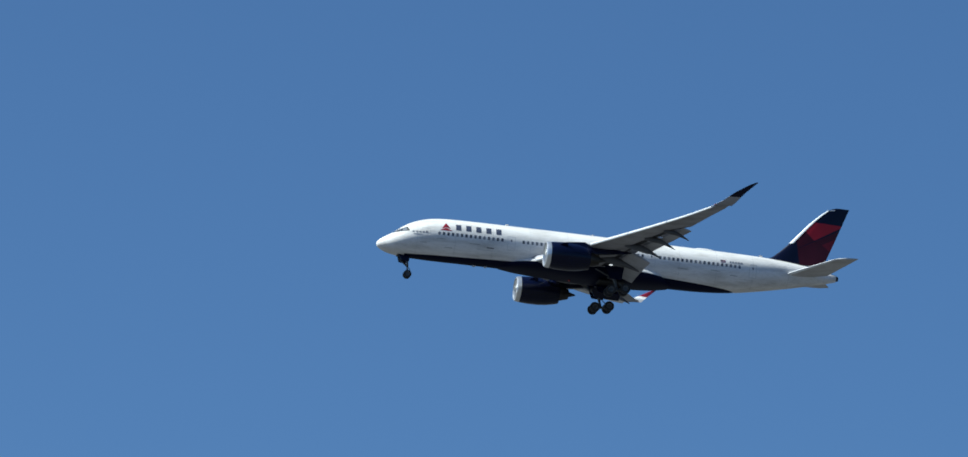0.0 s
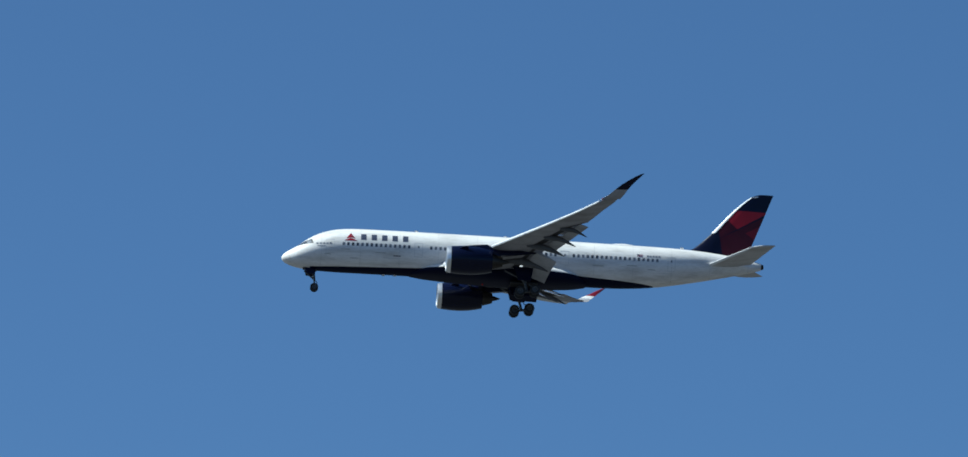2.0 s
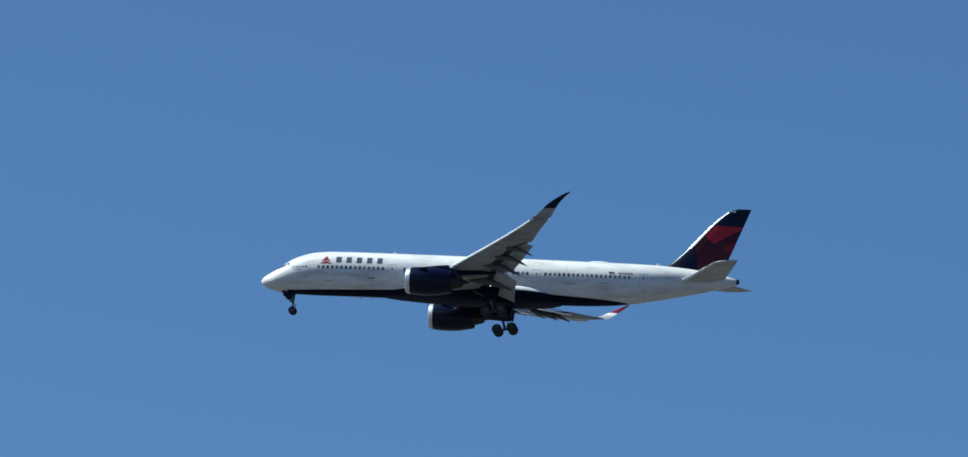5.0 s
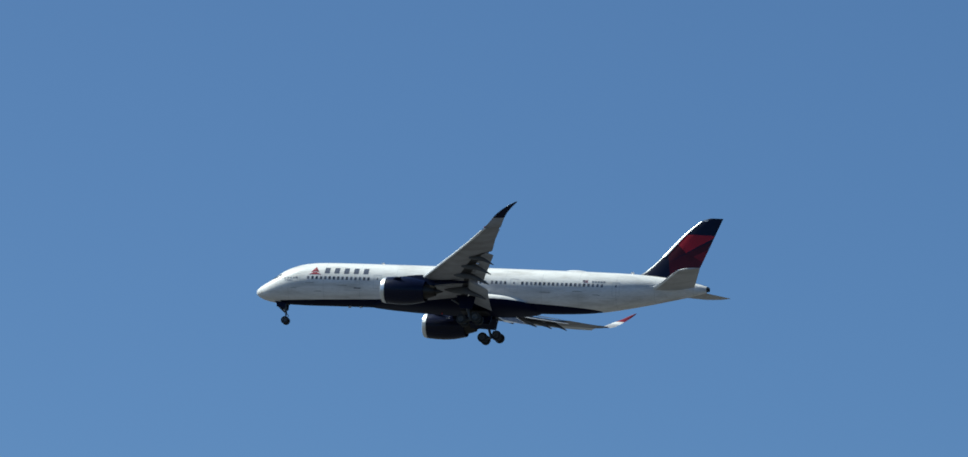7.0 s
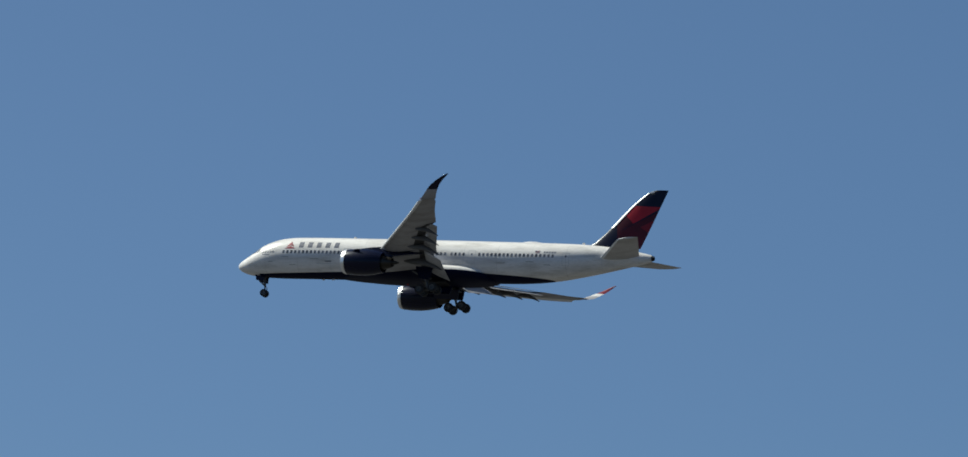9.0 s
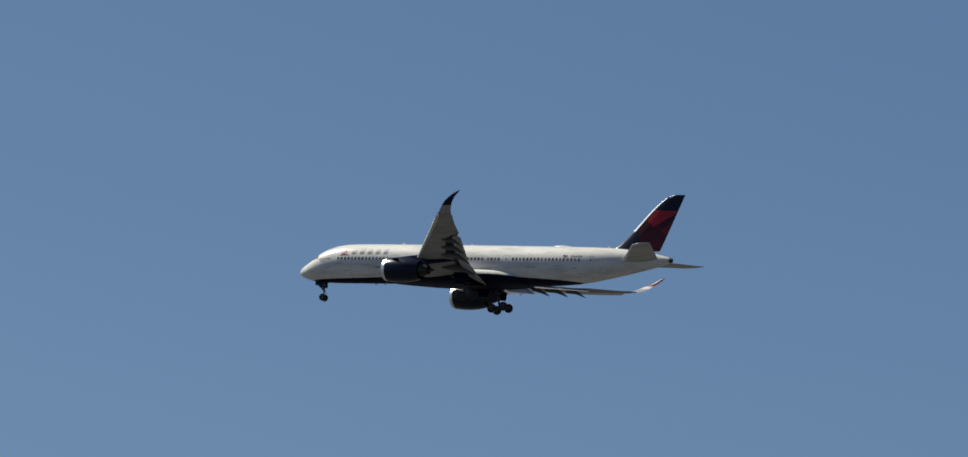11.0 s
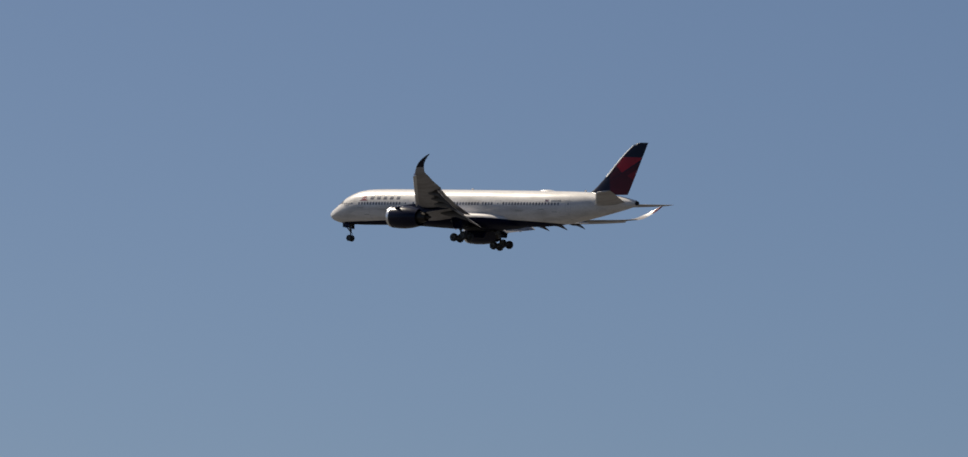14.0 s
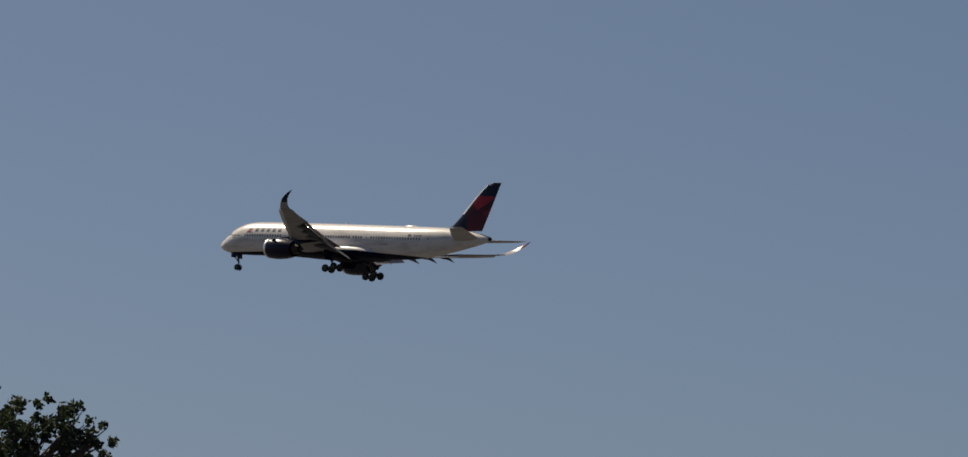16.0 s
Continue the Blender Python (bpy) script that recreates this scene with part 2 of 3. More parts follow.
def again(ob, parent, place, name=None):
    """The same mesh once more, as an object of its own."""
    o = new(name or ob.name.split(".")[0], ob.data)
    o.parent, o.matrix_basis = parent, place
    if ob.get("label"):
        o["label"] = ob["label"]
    return o


def loft(rings, closed=True, caps=True, shift=True, slot=None):
    """Skin over rings of points; slot(i, j) gives a face's material."""
    bm = bmesh.new()
    off = Vector((-MID if shift else 0, 0, 0))
    rows = [[bm.verts.new(Vector(p) + off) for p in ring] for ring in rings]
    n = len(rows[0])
    for i in range(len(rows) - 1):
        for j in range(n if closed else n - 1):
            k = (j + 1) % n
            f = bm.faces.new((rows[i][j], rows[i][k], rows[i + 1][k], rows[i + 1][j]))
            if slot:
                f.material_index = slot(i, j)
    if caps and closed:
        bm.faces.new(rows[0][::-1])
        bm.faces.new(rows[-1])
    return bm


def curve(xs, ys):
    """A smooth monotone curve through points."""
    xs, ys = np.array(xs, float), np.array(ys, float)
    h, d = np.diff(xs), np.diff(ys) / np.diff(xs)
    m = np.zeros(len(xs))
    for i in range(1, len(xs) - 1):
        if d[i - 1] * d[i] > 0:
            w1, w2 = 2 * h[i] + h[i - 1], h[i] + 2 * h[i - 1]
            m[i] = (w1 + w2) / (w1 / d[i - 1] + w2 / d[i])
    m[0], m[-1] = d[0], d[-1]

    def at(x):
        x = min(max(x, xs[0]), xs[-1])
        i = min(int(np.searchsorted(xs, x, side="right")) - 1, len(xs) - 2)
        t = (x - xs[i]) / h[i]
        return float((2 * t**3 - 3 * t**2 + 1) * ys[i] + (t**3 - 2 * t**2 + t) * h[i] * m[i]
                     + (3 * t**2 - 2 * t**3) * ys[i + 1] + (t**3 - t**2) * h[i] * m[i + 1])
    return at


def tube(a, b, r0, r1=None, n=12, bm=None, shift=True):
    """A tapered round bar from a to b, added to bm."""
    bm = bm or bmesh.new()
    off = Vector((-MID if shift else 0, 0, 0))
    a, b = Vector(a) + off, Vector(b) + off
    q = (b - a).to_track_quat("Z", "Y")
    r1 = r0 if r1 is None else r1
    rows = [[bm.verts.new(p + q @ Vector((r * math.cos(u), r * math.sin(u), 0)))
             for u in (2 * math.pi * k / n for k in range(n))] for p, r in ((a, r0), (b, r1))]
    for k in range(n):
        bm.faces.new((rows[0][k], rows[0][(k + 1) % n], rows[1][(k + 1) % n], rows[1][k]))
    bm.faces.new(rows[0][::-1])
    bm.faces.new(rows[1])
    return bm


def turned(profile, axis_at, n=40, shift=True, slot=None):
    """A body of revolution about a fore-and-aft axis; profile rows of (x, radius)."""
    y, z = axis_at
    rings = [[(x, y + r * math.cos(2 * math.pi * k / n), z + r * math.sin(2 * math.pi * k / n)) for k in range(n)] for x, r in profile]
    return loft(rings, True, False, shift, slot)


def slab(corners, thick, bm=None):
    """A flat panel through four corners, with thickness and softened rim."""
    bm = bm or bmesh.new()
    c = [Vector(p) - Vector((MID, 0, 0)) for p in corners]
    n = (c[1] - c[0]).cross(c[3] - c[0]).normalized() * (thick / 2)
    lo, hi = [bm.verts.new(p - n) for p in c], [bm.verts.new(p + n) for p in c]
    bm.faces.new(lo[::-1]), bm.faces.new(hi)
    for k in range(4):
        bm.faces.new((lo[k], lo[(k + 1) % 4], hi[(k + 1) % 4], hi[k]))
    return bm


# ---------------------------------------------------------------- ground
def build_ground():
    bm = bmesh.new()
    rings = [0, 20, 60, 150, 400, 1000, 2200, 4600]
    rows = []
    for r in rings:
        rows.append([bm.verts.new((r * math.cos(a), r * math.sin(a), 0.25 * noise.noise((r * math.cos(a) * 0.02, r * math.sin(a) * 0.02, 3.0)) if r > 20 else 0))
                     for a in (2 * math.pi * k / 64 for k in range(64))] if r else [bm.verts.new((0, 0, 0))])
    for k in range(64):
        bm.faces.new((rows[0][0], rows[1][k], rows[1][(k + 1) % 64]))
        for i in range(1, len(rows) - 1):
            bm.faces.new((rows[i][k], rows[i + 1][k], rows[i + 1][(k + 1) % 64], rows[i][(k + 1) % 64]))
    ob = part("ground", bm, ground_material(), None)
    tagged(ob, "flat open ground of dry grass and bare earth", "ground", kind="structure")


build_ground()

# ---------------------------------------------------------------- the airliner
airliner = tagged(new("airliner"), "white wide-body jet airliner, dark blue belly, landing gear lowered", "airplane")

F_TOP = curve([0, 0.12, 0.5, 1.2, 2.2, 3.0, 4.2, 5.6, 7.4, 9.5, 12, 48, 54, 58, 62, 64, 65.4],
              [-1.03, -0.72, -0.32, 0.14, 0.76, 1.36, 2.18, 2.80, 3.25, 3.45, 3.50, 3.22, 3.10, 2.85, 2.35, 1.98, 1.66])
F_LOW = curve([0, 0.12, 0.5, 1.2, 2.2, 3.5, 5.5, 8.5, 12, 42, 45, 48, 51, 55, 60, 64, 65.4],
              [-1.03, -1.32, -1.66, -1.98, -2.24, -2.42, -2.54, -2.60, -2.60, -2.85, -2.82, -2.68, -2.38, -1.70, -0.65, 0.30, 0.72])
F_WIDE = curve([0, 0.12, 0.5, 1.2, 2.2, 3.5, 5.5, 8.5, 12, 44, 48, 52, 56, 60, 63, 65.4],
               [0.02, 0.38, 0.80, 1.30, 1.80, 2.25, 2.66, 2.94, 2.98, 2.98, 2.90, 2.62, 2.10, 1.40, 0.85, 0.42])


def skin(x, z, out=0.0):
    """Half width of the fuselage at x and height z."""
    mid, half = (F_TOP(x) + F_LOW(x)) / 2, (F_TOP(x) - F_LOW(x)) / 2
    s = max(-1, min(1, (z - mid) / half))
    return F_WIDE(x) * math.sqrt(max(0, 1 - s * s)) + out


def build_fuselage():
    xs = [0, 0.05, 0.12, 0.25, 0.5, 0.8, 1.2, 1.7, 2.2, 2.8, 3.5, 4.2, 5, 5.8, 6.6, 7.4, 8.5, 9.5, 11, 12] + \
         list(np.linspace(14, 42, 15)) + list(np.linspace(43.5, 65.4, 20))
    rings = []
    for x in xs:
        mid, half, w = (F_TOP(x) + F_LOW(x)) / 2, (F_TOP(x) - F_LOW(x)) / 2 + 0.004, F_WIDE(x)
        rings.append([(x, w * math.cos(a), mid + half * math.sin(a)) for a in (2 * math.pi * k / 64 for k in range(64))])
    fus = part("fuselage", loft(rings), M_SKIN, airliner, "glossy white fuselage with dark blue underside")
    # auxiliary power outlet at the tail's end
    mid = (F_TOP(65.4) + F_LOW(65.4)) / 2
    part("tail_exhaust", turned([(64.9, 0.40), (65.55, 0.36), (65.75, 0.31), (65.72, 0.24), (65.2, 0.2), (65.2, 0.001)], (0, mid)), M_BLACK, fus, "blackened exhaust outlet")
    # belly fairing with the wheel bays
    top = curve([17.5, 20, 24, 30, 36, 39.5, 41.5], [-2.35, -1.4, -0.7, -0.45, -0.6, -1.2, -2.4])
    low = curve([17.5, 20, 24, 30, 36, 39.5, 41.5], [-2.64, -2.74, -2.98, -3.22, -3.24, -3.08, -2.86])
    wide = curve([17.5, 20, 24, 30, 36, 39.5, 41.5], [0.9, 2.7, 3.45, 3.62, 3.50, 2.95, 1.3])
    rings = []
    for x in np.linspace(17.5, 41.5, 33):
        mid, half, w = (top(x) + low(x)) / 2, (top(x) - low(x)) / 2, wide(x)
        ring = []
        for k in range(48):
            c, s = math.cos(2 * math.pi * k / 48), math.sin(2 * math.pi * k / 48)
            ring.append((x, w * math.copysign(abs(c) ** 0.72, c), mid + half * math.copysign(abs(s) ** 0.8, s)))
        rings.append(ring)
    part("belly_fairing", loft(rings), M_SKIN, fus, "bulged wing-root fairing, white over dark blue")
    # antennas along the crown and keel
    for x, size in ((46.4, (1.7, 0.5, 0.25)),):
        rings = [[(x + size[0] * u, size[1] * math.sqrt(max(0, 1 - u * u)) * math.cos(a), F_TOP(x) - 0.05 + size[2] * math.sqrt(max(0, 1 - u * u)) * math.sin(a))
                  for a in (math.pi * k / 12 for k in range(13))] for u in np.linspace(-0.98, 0.98, 13)]
        part("radome", loft(rings, closed=True), M_WHITE, fus, "low white antenna dome")
    for x, h in ((18.3, 0.30), (30.5, 0.24), (54.6, 0.34), (14.0, -0.26), (15.6, -0.22)):
        z = F_TOP(x) - 0.02 if h > 0 else F_LOW(x) + 0.02
        bm = loft([[(x - 0.22 + s * 0.22 - 0.10 * k, 0.035 * t * (1 - 0.5 * k), z + h * k) for s, t in ((0, 0), (0.8, 1), (2.0, 0), (0.8, -1))] for k in (-0.1, 1)])
        part("blade_antenna", bm, M_WHITE, fus)
    return fus


fuselage = build_fuselage()


def patch(corners, side, out=0.018, nx=4, nz=4):
    """A piece of paint or glass that hugs the fuselage; corners (x, z): low fore, low aft, high aft, high fore."""
    bm = bmesh.new()
    (ax, az), (bx, bz), (cx, cz), (dx, dz) = corners
    for level in (out, -0.01):
        grid = []
        for j in range(nz + 1):
            v, row = j / nz, []
            for i in range(nx + 1):
                u = i / nx
                x = (ax * (1 - u) + bx * u) * (1 - v) + (dx * (1 - u) + cx * u) * v
                z = (az * (1 - u) + bz * u) * (1 - v) + (dz * (1 - u) + cz * u) * v
                row.append(bm.verts.new((x - MID, side * skin(x, z, level), z)))
            grid.append(row)
        for j in range(nz):
            for i in range(nx):
                bm.faces.new((grid[j][i], grid[j][i + 1], grid[j + 1][i + 1], grid[j + 1][i]))
    bmesh.ops.bridge_loops(bm, edges=[e for e in bm.edges if e.is_boundary])
    return bm


def oblong(x, z, w, h):
    return ((x - w / 2, z - h / 2), (x + w / 2, z - h / 2), (x + w / 2, z + h / 2), (x - w / 2, z + h / 2))


def build_openings():
    # cockpit glazing: a black surround and its panes
    for side in (-1, 1):
        part("cockpit_surround", patch(((1.95, 0.50), (4.25, 0.78), (4.0, 1.48), (2.35, 0.86)), side, 0.012, 8, 4), M_BLACK, fuselage, "black surround of the cockpit windows")
        for c in (((2.1, 0.53), (2.62, 0.60), (2.72, 0.94), (2.38, 0.78)), ((2.70, 0.62), (3.28, 0.70), (3.33, 1.17), (2.80, 0.98)), ((3.36, 0.72), (4.0, 0.81), (3.82, 1.32), (3.42, 1.20))):
            part("cockpit_window", patch(c, side, 0.03), M_GLASS, fuselage)
    # cabin windows: runs between the doors
    for side in (-1, 1):
        for x0, x1 in ((8.3, 17.2), (20.2, 34.2), (35.2, 37.2), (39.6, 51.4)):
            shared = None
            for x in np.arange(x0, x1, 0.635):
                straight = 12.5 < x < 43.5
                if straight and shared:
                    again(shared, fuselage, Matrix.Translation((x - shared["at"], 0, 0)), "cabin_window")
                    continue
                bm = patch(oblong(float(x), 0.70, 0.32, 0.46), side, 0.015, 2, 2)
                ob = part("cabin_window", bm, M_GLASS, fuselage)
                if straight:
                    shared, ob["at"] = ob, float(x)
        # door outlines
        for x, w in ((6.5, 1.07), (18.5, 1.07), (38.4, 1.07), (53.0, 1.0)):
            rim = ((oblong(x - w / 2, 0.35, 0.06, 1.95)), (oblong(x + w / 2, 0.35, 0.06, 1.95)), (oblong(x, 1.32, w, 0.06)), (oblong(x, -0.62, w, 0.06)))
            bm = bmesh.new()
            for c in rim:
                one = patch(c, side, 0.014, 3, 4)
                me = bpy.data.meshes.new("rim")
                one.to_mesh(me)
                one.free()
                bm.from_mesh(me)
                bpy.data.meshes.remove(me)
            part("cabin_door", bm, M_LINE, fuselage, "flush cabin door with a grey seam")
            part("door_window", patch(oblong(x, 0.72, 0.2, 0.3), side, 0.016, 2, 2), M_GLASS, fuselage)
        # cargo doors low on the side, as seams
        for x, w in ((15.0, 2.6), (52.5, 1.4)):
            part("hatch_seam", patch(oblong(x, -0.95, w, 0.07), side, 0.012, 4, 1), M_LINE, fuselage)
        part("drain_mark", patch(oblong(15.6, -0.62, 1.0, 0.14), side, 0.012, 4, 1), M_DARK, fuselage)


build_openings()


def build_lettering():
    """The airline's name as plain blocks, its emblem as plain triangles, small writing as bars."""
    for side in (-1, 1):
        for k in range(5):
            x = 11.0 + k * 1.42
            if side > 0:
                x = 28.5 - x
            part("name_bar", patch(oblong(x, 1.84, 0.72, 0.88), side, 0.016, 3, 6), M_INK, fuselage, "slate blue block of the airline name")
        e = 9.25 if side < 0 else 19.25
        facets = (((e - 0.62, 1.50), (e - 0.015, 1.68), (e, 2.36), (e - 0.02, 2.36)), ((e + 0.015, 1.68), (e + 0.62, 1.50), (e + 0.02, 2.36), (e, 2.36)),
                  ((e - 0.88, 1.20), (e + 0.88, 1.20), (e + 0.05, 1.58), (e - 0.05, 1.58)))
        for k, c in enumerate(facets):
            part("emblem_facet", patch(c, side, 0.018, 4, 5), M_CRIMSON if k == 1 else M_RED, fuselage, "red facet of the triangular emblem")
        for k in range(5):
            part("small_writing", patch(oblong(4.75 + 0.46 * k, 0.68, 0.30, 0.22), side, 0.016, 2, 2), M_FAINT, fuselage)
        part("small_writing", patch(oblong(5.3, 0.34, 1.1, 0.10), side, 0.016, 3, 1), M_FAINT, fuselage)
        part("flag_canton", patch(oblong(48.38, 1.36, 0.28, 0.18), side, 0.020, 2, 2), M_INK, fuselage, "dark blue canton of a small flag")
        for k in range(3):
            part("flag_stripe", patch(oblong(48.65 if k else 48.78, 1.41 - 0.14 * k, 0.72 if k else 0.46, 0.05), side, 0.016, 3, 1), M_CRIMSON, fuselage)
        for k in range(5):
            part("small_writing", patch(oblong(49.7 + 0.40 * k, 1.26, 0.27, 0.24), side, 0.016, 2, 2), M_FAINT, fuselage)
        # streaks and stains low on the flank
        for x, z, w, h in ((8.6, -0.05, 1.3, 0.07), (6.2, -0.75, 0.9, 0.06), (9.8, -1.15, 1.1, 0.05), (13.4, -0.30, 1.5, 0.06), (47.6, -0.25, 1.4, 0.06), (50.3, -0.62, 1.1, 0.07), (43.0, -0.50, 1.6, 0.05)):
            part("stain", patch(((x - w / 2, z - h / 2), (x + w / 2, z - 0.04), (x + w / 2 - 0.1, z + 0.03), (x - w / 2, z + h / 2)), side, 0.010, 5, 1), M_STAIN, fuselage)


build_lettering()


# wings
def foil(n, thick, camber=0.015):
    """Points round a wing section of chord 1, from the trailing edge over the top and back below."""
    pts = []
    for k in range(n + 1):
        t = 0.5 * (1 + math.cos(math.pi * k / n))
        h = 5 * thick * (0.2969 * math.sqrt(t) - 0.126 * t - 0.3516 * t**2 + 0.2843 * t**3 - 0.1036 * t**4)
        pts.append((t, h + camber * 4 * t * (1 - t)))
    for k in range(1, n):
        t = 0.5 * (1 - math.cos(math.pi * k / n))
        h = 5 * thick * (0.2969 * math.sqrt(t) - 0.126 * t - 0.3516 * t**2 + 0.2843 * t**3 - 0.1036 * t**4)
        pts.append((t, -h + camber * 4 * t * (1 - t)))
    return pts


SPAN = [0.0, 3.0, 10.4, 15.0, 20.5, 26.0, 29.3]
W_LEAD = curve(SPAN, [18.7, 21.8, 27.55, 30.9, 34.95, 39.0, 41.4])
W_TAIL = curve(SPAN, [35.2, 35.2, 36.2, 37.95, 40.15, 42.2, 43.6])
W_HIGH = curve(SPAN, [-1.9, -1.55, -0.53, 0.04, 0.76, 1.55, 2.16])
W_THICK = curve(SPAN, [0.14, 0.135, 0.115, 0.10, 0.09, 0.082, 0.078])
N_FOIL = 14


def wing_ring(y, side, fore=0.0, aft=1.0):
    c = W_TAIL(y) - W_LEAD(y)
    twist = radians(1.2 - 7.0 * y / 30)
    ring = []
    for t, h in foil(N_FOIL, W_THICK(y), 0.015 - 0.035 * min(1, y / 15)):
        t = fore + (aft - fore) * t
        dx, dz = t * c - 0.3 * c, h * c
        ring.append((W_LEAD(y) + 0.3 * c + dx * math.cos(twist) + dz * math.sin(twist), side * y, W_HIGH(y) + dz * math.cos(twist) - dx * math.sin(twist)))
    return ring


def place_on_wing(y, t, drop=0.0):
    """A point at a share t of the chord, on the section's middle line."""
    c = W_TAIL(y) - W_LEAD(y)
    twist = radians(1.2 - 7.0 * y / 30)
    return Vector((W_LEAD(y) + 0.3 * c + (t - 0.3) * c, y, W_HIGH(y) - (t - 0.3) * c * math.sin(twist) - drop))


def vane(y0, y1, side, at, chord, angle, thick, drop, steps=6):
    """A hinged or slotted surface along the wing: chord as a function of y, its nose at share 'at' of the wing's chord."""
    rings = []
    for y in np.linspace(y0, y1, steps):
        p, c, a = place_on_wing(y, at, drop), chord(y), radians(angle)
        ring = []
        for t, h in foil(8, thick):
            dx, dz = t * c, h * c
            ring.append((p.x + dx * math.cos(a) + dz * math.sin(a), side * y, p.z + dz * math.cos(a) - dx * math.sin(a)))
        rings.append(ring)
    return loft(rings)


def pod(y, side, length, girth, droop):
    """A flap-track fairing: a canoe under the wing whose tail hangs with the flap."""
    base = place_on_wing(y, 0.44, 0.42)
    rings = []
    for u in np.linspace(0, 1, 13):
        r = girth * math.sin(math.pi * min(1, u * 0.9 + 0.06)) ** 0.7 * (1 - 0.55 * u)
        x = base.x + length * u
        z = base.z - 0.18 * u * length * 0.3 - droop * max(0, u - 0.45) ** 1.3
        rings.append([(x, side * y + 0.62 * r * math.cos(a), z + r * math.sin(a)) for a in (2 * math.pi * k / 14 for k in range(14))])
    return loft(rings)


def build_wing(side):
    ys = [0, 1.5, 3.0, 5.0, 7.0, 8.7, 10.4, 12, 13.5, 15, 17, 19, 20.4, 20.5, 22.5, 24.5, 26, 27.7, 29.3]
    # the last underside faces ahead of the flaps carry the cove's shade as colour
    wing = part("wing", loft([wing_ring(y, side, 0.0, 0.76 if y < 20.4 else 1.0) for y in ys], slot=lambda i, j: 1 if j >= 2 * N_FOIL - (5 if i > 6 else 3) and 2 <= i < 12 else 0), [M_WING, M_COVE_SHADE], airliner, "swept grey wing with flaps and slats extended")
    # winglet: sweeps back and curls up
    rows = [(29.3, 41.4, 2.3, 2.16, 4), (30.25, 42.2, 1.92, 2.50, 16), (31.0, 42.95, 1.62, 3.06, 32), (31.6, 43.7, 1.35, 3.58, 46), (32.0, 44.6, 1.02, 4.12, 58), (32.2, 45.5, 0.68, 4.64, 66), (32.28, 46.35, 0.25, 5.05, 70)]
    rings = []
    for y, lead, chord, z, roll in rows:
        a, ring = radians(roll), []
        for t, h in foil(N_FOIL, 0.085):
            ring.append((lead + t * chord, side * (y - h * chord * math.sin(a)), z + h * chord * math.cos(a)))
        rings.append(ring)
    n2 = N_FOIL
    let = part("winglet", loft(rings, slot=lambda i, j: (3 if i < 2 else 2 if i < 3 else 0) if j < n2 else (3 if i < 2 else 1)), [M_CRIMSON, M_NAVY, M_WHITE, M_WING], wing, "curled wingtip, red inside and dark blue outside")
    # slats, drooped ahead of the leading edge
    for y0, y1 in ((3.9, 9.3), (11.6, 17.1), (17.2, 22.7), (22.8, 29.1)):
        rings = []
        for y in np.linspace(y0, y1, 6):
            c = W_TAIL(y) - W_LEAD(y)
            p, size = place_on_wing(y, 0.0), 0.62 + 0.07 * c
            ring = []
            for t, h in ((1.0, 0.16), (0.7, 0.17), (0.4, 0.12), (0.15, 0.02), (0.0, -0.14), (0.05, -0.26), (0.22, -0.30), (0.3, -0.2), (0.5, -0.02), (0.8, 0.08)):
                ring.append((p.x - 0.50 * size + t * size, side * y, p.z + size * h - 0.16))
            rings.append(ring)
        part("slat", loft(rings), M_EDGE, wing, "bright metal leading-edge slat")
    # flaps and aileron
    part("inboard_flap", vane(3.3, 10.0, side, 0.77, lambda y: 4.3 - 0.13 * y, 24, 0.10, 0.36), M_FLAP, wing, "pale grey flap, lowered")
    part("outboard_flap", vane(10.5, 20.2, side, 0.82, lambda y: 2.15 - 0.045 * y, 15, 0.10, 0.16), M_FLAP, wing, "pale grey flap, lowered")
    part("aileron", vane(20.6, 28.2, side, 0.80, lambda y: 1.42 - 0.028 * y, -6, 0.08, 0.0), M_WING, wing)
    for y0, y1 in ((4.0, 9.8), (10.6, 15.2), (15.4, 20.1)):
        part("spoiler", vane(y0, y1, side, 0.72, lambda y: 2.2 - 0.055 * y, 3, 0.045, -0.18), M_WING, wing)
    for y, length, girth, droop in ((7.2, 6.1, 0.74, 2.3), (12.6, 5.1, 0.58, 2.1), (16.0, 4.35, 0.50, 1.9), (19.3, 3.65, 0.42, 1.7)):
        part("flap_track_fairing", pod(y, side, length, girth, droop), M_DARK, wing, "dark grey canoe fairing")
    # position lamp
    p = place_on_wing(29.2, 0.02)
    bm = bmesh.new()
    bmesh.ops.create_uvsphere(bm, u_segments=12, v_segments=8, radius=0.08, matrix=Matrix.Translation((p.x - MID, side * 29.4, p.z + 0.02)))
    part("position_lamp", bm, M_RED_LIGHT if side < 0 else M_GREEN_LIGHT, wing, "glowing wingtip lamp")
    return wing


wings = [build_wing(s) for s in (-1, 1)]


